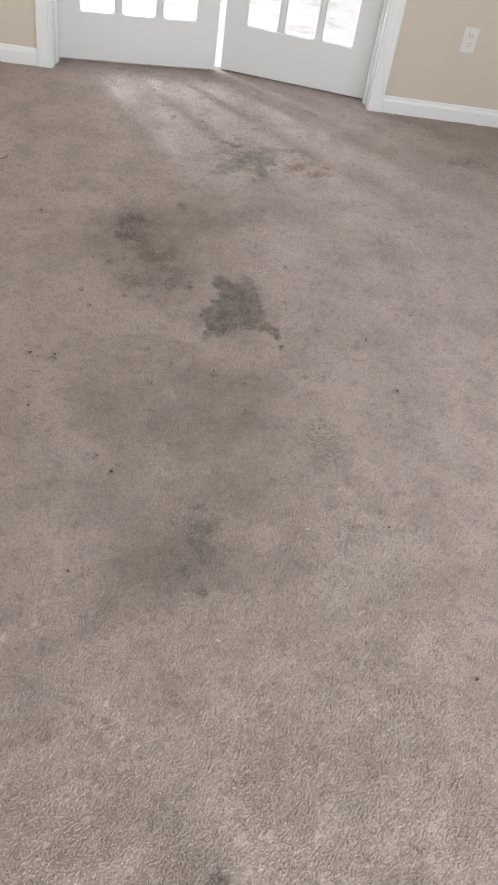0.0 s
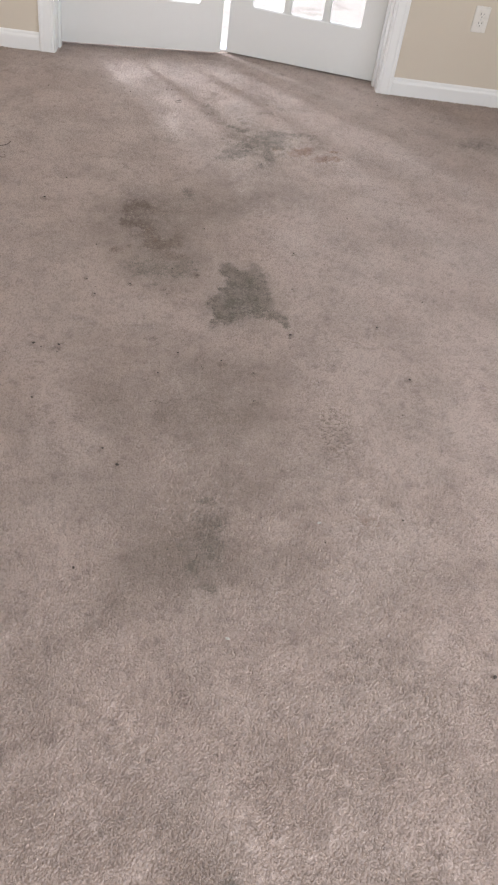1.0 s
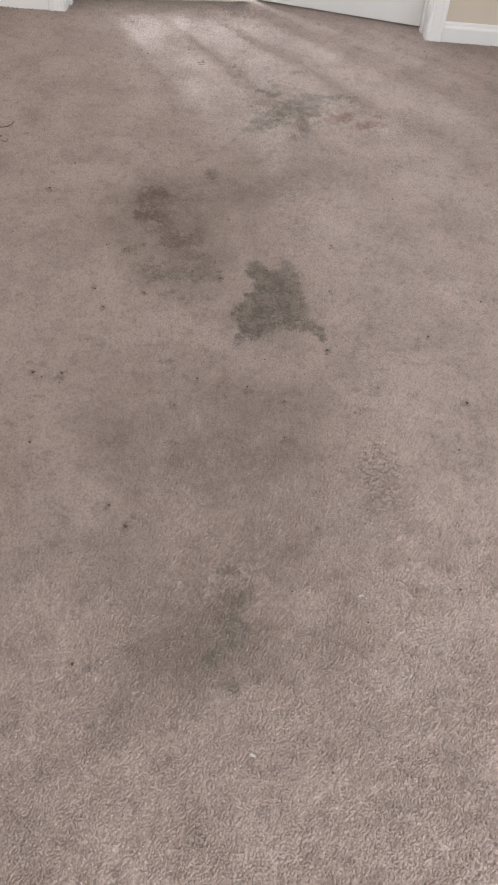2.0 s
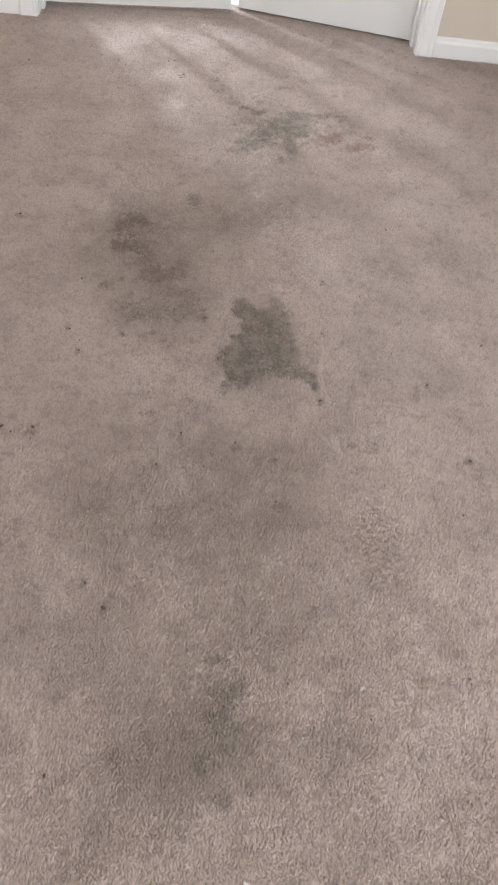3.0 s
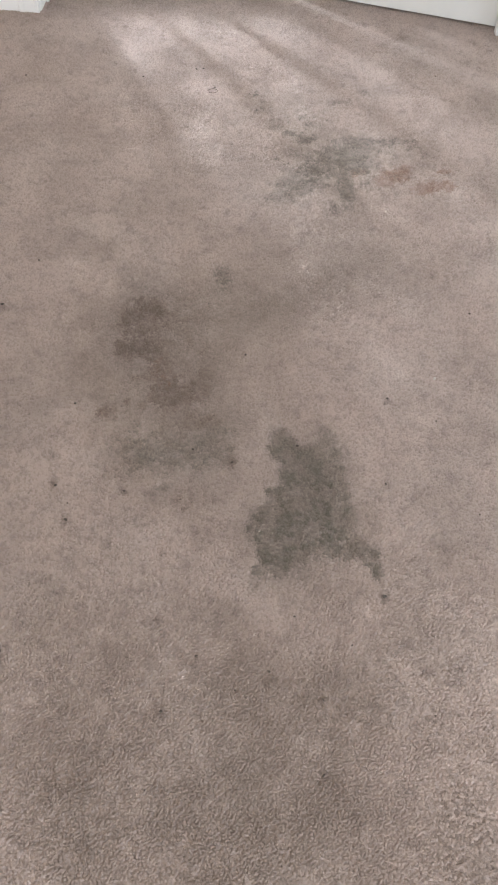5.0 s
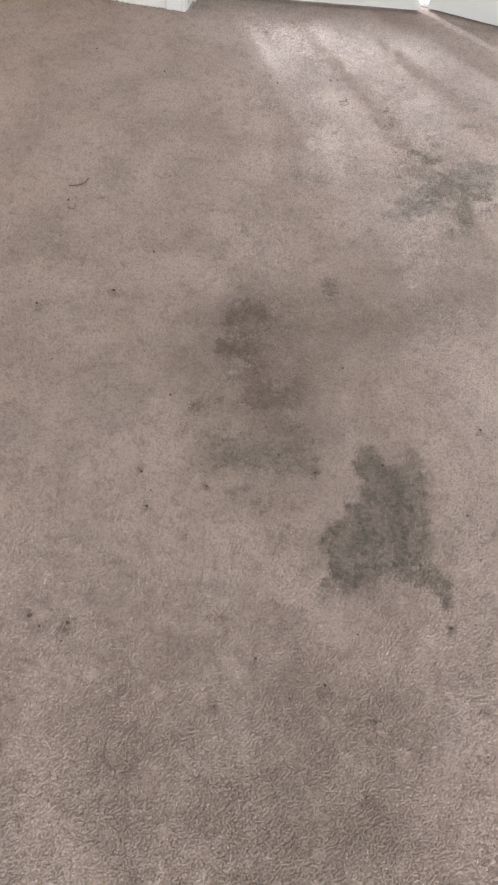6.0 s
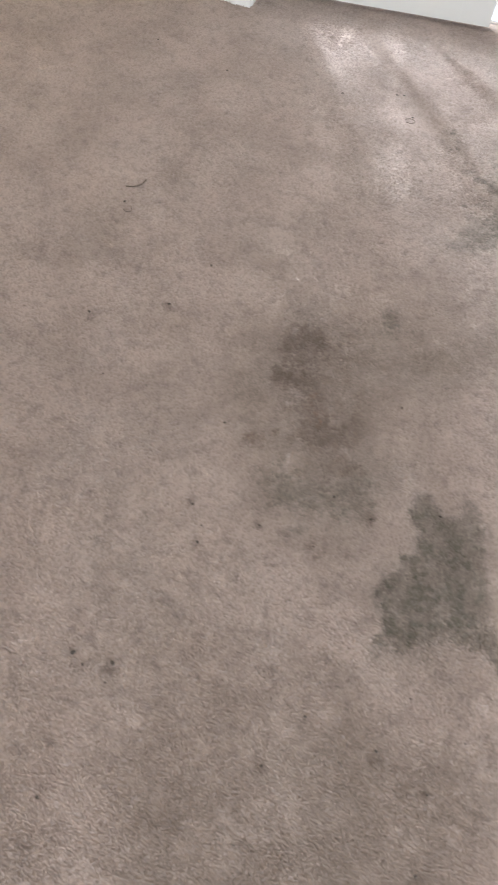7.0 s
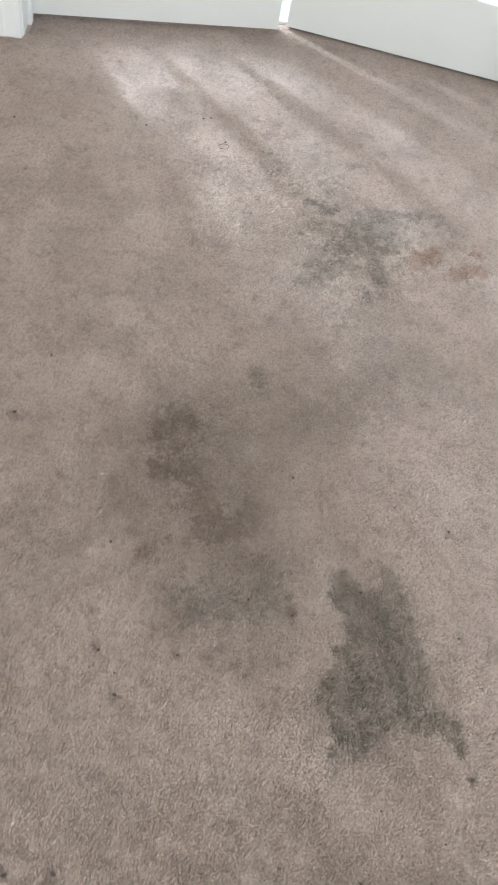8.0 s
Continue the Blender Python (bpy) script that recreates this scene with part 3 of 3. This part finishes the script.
# ---- socket on the cream wall ----
def rounded_plate(w, h, d, r, bm=None):
    """A plate in x and z that stands d out towards -y, with rounded corners and a softened rim."""
    bm = bm or bmesh.new()
    rings = []
    for inset, out in ((0, 0), (0, d * 0.45), (0.0012, d * 0.8), (0.0035, d)):
        ring = []
        for k in range(16):
            a = 2 * math.pi * (k + 0.5) / 16
            cx, cz = math.copysign(w / 2 - r, math.cos(a)), math.copysign(h / 2 - r, math.sin(a))
            ring.append(bm.verts.new((cx + (r - inset) * math.cos(a), -out, cz + (r - inset) * math.sin(a))))
        rings.append(ring)
    for a, b in zip(rings, rings[1:]):
        for k in range(16):
            bm.faces.new((a[k], a[(k + 1) % 16], b[(k + 1) % 16], b[k]))
    bm.faces.new(rings[-1])
    bm.faces.new(rings[0][::-1])
    return bm


socket = thing("wall_socket", pose(1.204, FACE - 0.0005, 0.389), "ivory duplex power socket on the cream wall", "socket")
part("cover_plate", rounded_plate(0.072, 0.116, 0.0055, 0.006), PLASTIC, socket, smooth=False)
for z in (0.0195, -0.0195):
    bm = rounded_plate(0.034, 0.029, 0.003, 0.0125)
    bmesh.ops.translate(bm, verts=bm.verts, vec=(0, -0.0055, z))
    face = part("receptacle", bm, PLASTIC, socket)
    part("slot", box(-0.0085, -0.0090, z + 0.001, -0.0060, -0.0084, z + 0.0095), DARK, face, "dark contact slot")
    part("slot", box(0.0060, -0.0090, z + 0.002, 0.0085, -0.0084, z + 0.0085), DARK, face, "dark contact slot")
    bm = bmesh.new()
    bmesh.ops.create_cone(bm, cap_ends=True, segments=12, radius1=0.0026, radius2=0.0026, depth=0.0008, matrix=Matrix.Translation((0, -0.0088, z - 0.0065)) @ Matrix.Rotation(radians(90), 4, "X"))
    part("earth_hole", bm, DARK, face, "dark round earth hole")
bm = bmesh.new()
bmesh.ops.create_cone(bm, cap_ends=True, segments=12, radius1=0.0032, radius2=0.0026, depth=0.0014, matrix=Matrix.Translation((0, -0.006, 0)) @ Matrix.Rotation(radians(90), 4, "X"))
part("screw", bm, SILL, socket, "small metal screw", True)


# ---- carpet pile: short leaning tufts over the stretch of floor that is walked ----
def pile():
    rng = np.random.default_rng(7)
    gx, gy, spacing = [], [], []
    for step, far in ((0.0041, False), (0.0100, True)):
        a, b = [v.ravel() for v in np.meshgrid(np.arange(LEFT + 0.016, RIGHT - 0.014, step), np.arange(REAR + 0.004, 3.28, step))]
        walked = outside(a, b) + rng.uniform(-0.08, 0.08, len(a)) < 0
        gx.append(a[walked != far]), gy.append(b[walked != far]), spacing.append(np.full((walked != far).sum(), step))
    gx, gy, spacing = np.concatenate(gx), np.concatenate(gy), np.concatenate(spacing)
    keep = (gy < FACE - 0.014) | ((gx > -0.80) & (gx < 0.77))
    gx, gy, spacing = gx[keep], gy[keep], spacing[keep]
    n = len(gx)
    gx, gy = gx + rng.uniform(-0.5, 0.5, n) * spacing, gy + rng.uniform(-0.5, 0.5, n) * spacing

    def field(waves, low, high):
        out = np.zeros(n)
        for _ in range(waves):
            a, f, ph = rng.uniform(0, 2 * math.pi), rng.uniform(low, high), rng.uniform(0, 2 * math.pi)
            out += np.sin((gx * math.cos(a) + gy * math.sin(a)) * f * 2 * math.pi + ph)
        return out / math.sqrt(waves)

    # The nap is brushed this way and that in patches a hand or a foot across.
    way = 0.9 * field(14, 0.8, 5.0) + 0.5 * field(12, 6.0, 16.0) + rng.normal(0, 0.9, n)
    lean = np.clip(0.0019 + 0.0009 * field(10, 1.5, 6.0), 0.0003, 0.004)
    tall = np.clip(0.0047 + 0.0005 * field(12, 3.0, 14.0) + rng.normal(0, 0.0006, n), 0.003, 0.007)
    coarse = spacing / 0.0041
    # Ribbed soles have pressed their tread into the pile.
    groove = np.zeros(n)
    for x, y, rx, ry, deep in ((0.408, 0.420, 0.070, 0.150, 1.0), (0.466, 0.106, 0.050, 0.080, 0.5), (0.486, 0.840, 0.045, 0.040, 0.6), (0.409, 0.695, 0.030, 0.040, 0.6)):
        wave = np.sin(2 * math.pi * (gy + 0.25 * gx + 0.05 * (cloud(gx, gy, 34, 3) - 0.5)) / 0.018)
        groove = np.maximum(groove, deep * smooth(1 - np.hypot((gx - x) / rx, (gy - y) / ry), 0.0, 0.5) * smooth(wave, -0.1, 0.5))
    tall -= 0.0032 * groove
    # Narrow winding gaps part the tufts into clumps a fingertip across; tufts bend away from them.
    parting = np.abs(cloud(gx, gy, 62, 2, 0.5, 2) - 0.5)
    amounts = spills(gx, gy)
    # The grooves are darkened in colour as well as pressed.
    amounts["trodden_shade"] = np.clip(amounts["trodden_shade"] + 0.8 * groove, 0, 1)
    matted = np.clip(amounts["trodden_shade"] + amounts["soot"] + amounts["brown"] + amounts["grey"], 0, 1)
    tall -= 0.0048 * (1 - smooth(parting, 0.0, 0.08)) * (0.3 + 0.7 * smooth(cloud(gx, gy, 5, 3, 0.6, 12), 0.3, 0.55) + 0.4 * matted)
    lean *= coarse
    turn, wide = rng.uniform(0, 2 * math.pi, n), spacing * rng.uniform(1.05, 1.35, n)
    verts = np.empty((n, 4, 3), np.float32)
    for k in range(3):
        a = turn + k * 2 * math.pi / 3
        verts[:, k, 0], verts[:, k, 1], verts[:, k, 2] = gx + wide * np.cos(a), gy + wide * np.sin(a), -0.0065 * coarse
    verts[:, 3, 0], verts[:, 3, 1], verts[:, 3, 2] = gx + lean * np.cos(way), gy + lean * np.sin(way), np.maximum(tall - 0.005, -0.0042) * np.minimum(coarse, 1.5)
    first = (np.arange(n) * 4)[:, None]
    faces = np.concatenate([first + np.array(f) for f in ((0, 1, 3), (1, 2, 3), (2, 0, 3))], 1).astype(np.int32).ravel()
    me = bpy.data.meshes.new("carpet_pile")
    me.vertices.add(4 * n)
    me.vertices.foreach_set("co", verts.ravel())
    me.loops.add(len(faces))
    me.loops.foreach_set("vertex_index", faces)
    me.polygons.add(len(faces) // 3)
    me.polygons.foreach_set("loop_start", np.arange(0, len(faces), 3, dtype=np.int32))
    me.polygons.foreach_set("use_smooth", np.ones(len(faces) // 3, bool))
    me.update(calc_edges=True)
    soak(me, amounts, 4)
    me.materials.append(CARPET)
    return tagged(new("carpet_pile", me), "short beige cut pile with grey and brown stains", "carpet", kind="stuff")


pile()


# ---- crumbs, specks and lint lying on the carpet ----
def crumb_mesh(name, mat, seed, flat, long):
    rng = random.Random(seed)
    bm = bmesh.new()
    bmesh.ops.create_icosphere(bm, subdivisions=2, radius=1.0)
    for v in bm.verts:
        k = 1 + 0.35 * noise.noise(v.co * 1.7 + Vector((seed, 0, 0))) + rng.uniform(-0.12, 0.12)
        v.co = Vector((v.co.x * k * long, v.co.y * k * 0.8, v.co.z * k * flat))
    return mesh_of(name, bm, mat)


SPECKS = [crumb_mesh("dirt_speck", SOIL, s, 0.4, 0.9 + 0.15 * (s % 4)) for s in range(5)]
LINTS = [crumb_mesh("lint_speck", LINT, s, 0.5, 1.3) for s in range(2)]
count = 0


def crumb(x, y, mm, white=False):
    global count
    count += 1
    ob = new("lint_speck" if white else "dirt_speck", (LINTS if white else SPECKS)[count % (2 if white else 5)])
    r = (0.00045 if white else 0.00048) * min(mm, 10) * (0.75 if y > 2 else 1.0)
    ob.matrix_world = pose(x, y, 0.0005, 0, 0, 47 * count) @ Matrix.Diagonal((r, r, max(r, 0.003), 1))
    if white:
        tagged(ob, "tiny white lint speck lying on beige carpet", "lint", "lint on the carpet")
    else:
        tagged(ob, "small dark dirt speck lying on beige carpet", "dirt", "dirt specks on the carpet")


crumb(-0.463, 0.666, 9.0)
crumb(-0.439, 0.651, 5.0)
crumb(-0.391, 0.670, 8.0)
crumb(-0.390, 0.634, 4.0)
crumb(-0.364, 1.024, 7.0)
crumb(-0.332, 0.984, 4.0)
crumb(-0.328, 0.946, 7.0)
crumb(-0.046, 0.687, 5.0)
crumb(-0.096, 0.585, 6.0)
crumb(0.027, 0.631, 4.0)
crumb(0.084, 0.669, 6.0)
crumb(0.126, 0.777, 4.0)
crumb(-0.005, 1.423, 5.0)
crumb(0.306, 1.089, 6.0)
crumb(0.319, 1.322, 7.0)
crumb(-0.594, 1.528, 8.0)
crumb(-0.826, 1.834, 8.0)
crumb(-0.756, 1.434, 7.0)
crumb(-1.022, 2.620, 9.0)
crumb(-0.769, 2.551, 15.0)
crumb(-0.405, 2.595, 12.0)
crumb(-0.243, 2.664, 9.0)
crumb(-0.221, 2.672, 8.0)
crumb(-0.175, 2.563, 12.0)
crumb(-0.365, 1.240, 6.0)
crumb(-0.098, 1.140, 6.0)
crumb(-0.225, 1.023, 5.0)
crumb(0.181, 0.501, 5.0)
crumb(0.180, 0.626, 5.0)
crumb(0.372, 0.613, 4.0)
crumb(0.293, 0.832, 8.0)
crumb(-0.655, 1.272, 4.0)
crumb(-0.542, 1.693, 6.0)
crumb(-0.164, 0.206, 10.0)
crumb(-0.208, 0.260, 7.0)
crumb(0.231, 0.730, 4.0)
crumb(0.651, 0.667, 8.0)
crumb(0.577, 0.919, 6.0)
crumb(0.608, 0.501, 5.0)
crumb(0.533, 1.617, 7.0)
crumb(0.752, 1.095, 7.0)
crumb(0.357, 0.008, 4.0)
crumb(-0.014, 1.114, 6.0)
crumb(0.424, 1.267, 5.0)
crumb(0.494, 1.031, 5.0)
crumb(0.121, 1.170, 6.0)
crumb(-0.105, 0.457, 3.0)
crumb(0.833, 1.167, 4.0)
crumb(0.773, 2.789, 15.0)
crumb(0.535, 2.732, 7.0)
crumb(0.705, -0.323, 10.0)
crumb(-0.219, -0.124, 7.0)
crumb(-0.421, 0.430, 6.0)
crumb(0.202, 0.069, 4.0)
crumb(1.225, 2.700, 24.0)
crumb(0.769, 2.836, 12.0)
crumb(0.558, 0.101, 6.0)
crumb(-0.016, -0.051, 4.0)
crumb(0.430, 1.393, 8.0, True)
crumb(0.349, 0.070, 5.0, True)
crumb(0.130, -0.277, 9.0, True)
crumb(0.344, 0.069, 8.0, True)


# Curls of brown thread.
THREAD, tt, tb = material("brown_thread", 0.85)
tt.links.new(mix(tt, noise_node(tt, place(tt), 500.0), (0.17, 0.13, 0.105), (0.09, 0.068, 0.055)), tb.inputs["Base Color"])


def thread(thick, *points):
    curl = bpy.data.curves.new("brown_thread", "CURVE")
    curl.dimensions, curl.bevel_depth, curl.bevel_resolution = "3D", thick, 2
    line = curl.splines.new("BEZIER")
    line.bezier_points.add(len(points) - 1)
    for bp, (x, y) in zip(line.bezier_points, points):
        bp.co, bp.handle_left_type, bp.handle_right_type = (x, y, 0.0012), "AUTO", "AUTO"
    curl.materials.append(THREAD)
    return tagged(new("brown_thread", curl), "short curl of brown thread on beige carpet", "thread", "threads on the carpet")


thread(0.0017, (-0.806, 1.940), (-0.812, 1.915), (-0.826, 1.900), (-0.846, 1.893))
thread(0.0009, (-0.805, 1.822), (-0.797, 1.806), (-0.806, 1.797), (-0.818, 1.804))
thread(0.0009, (-0.196, 2.541), (-0.180, 2.552), (-0.166, 2.546), (-0.172, 2.530), (-0.190, 2.528))
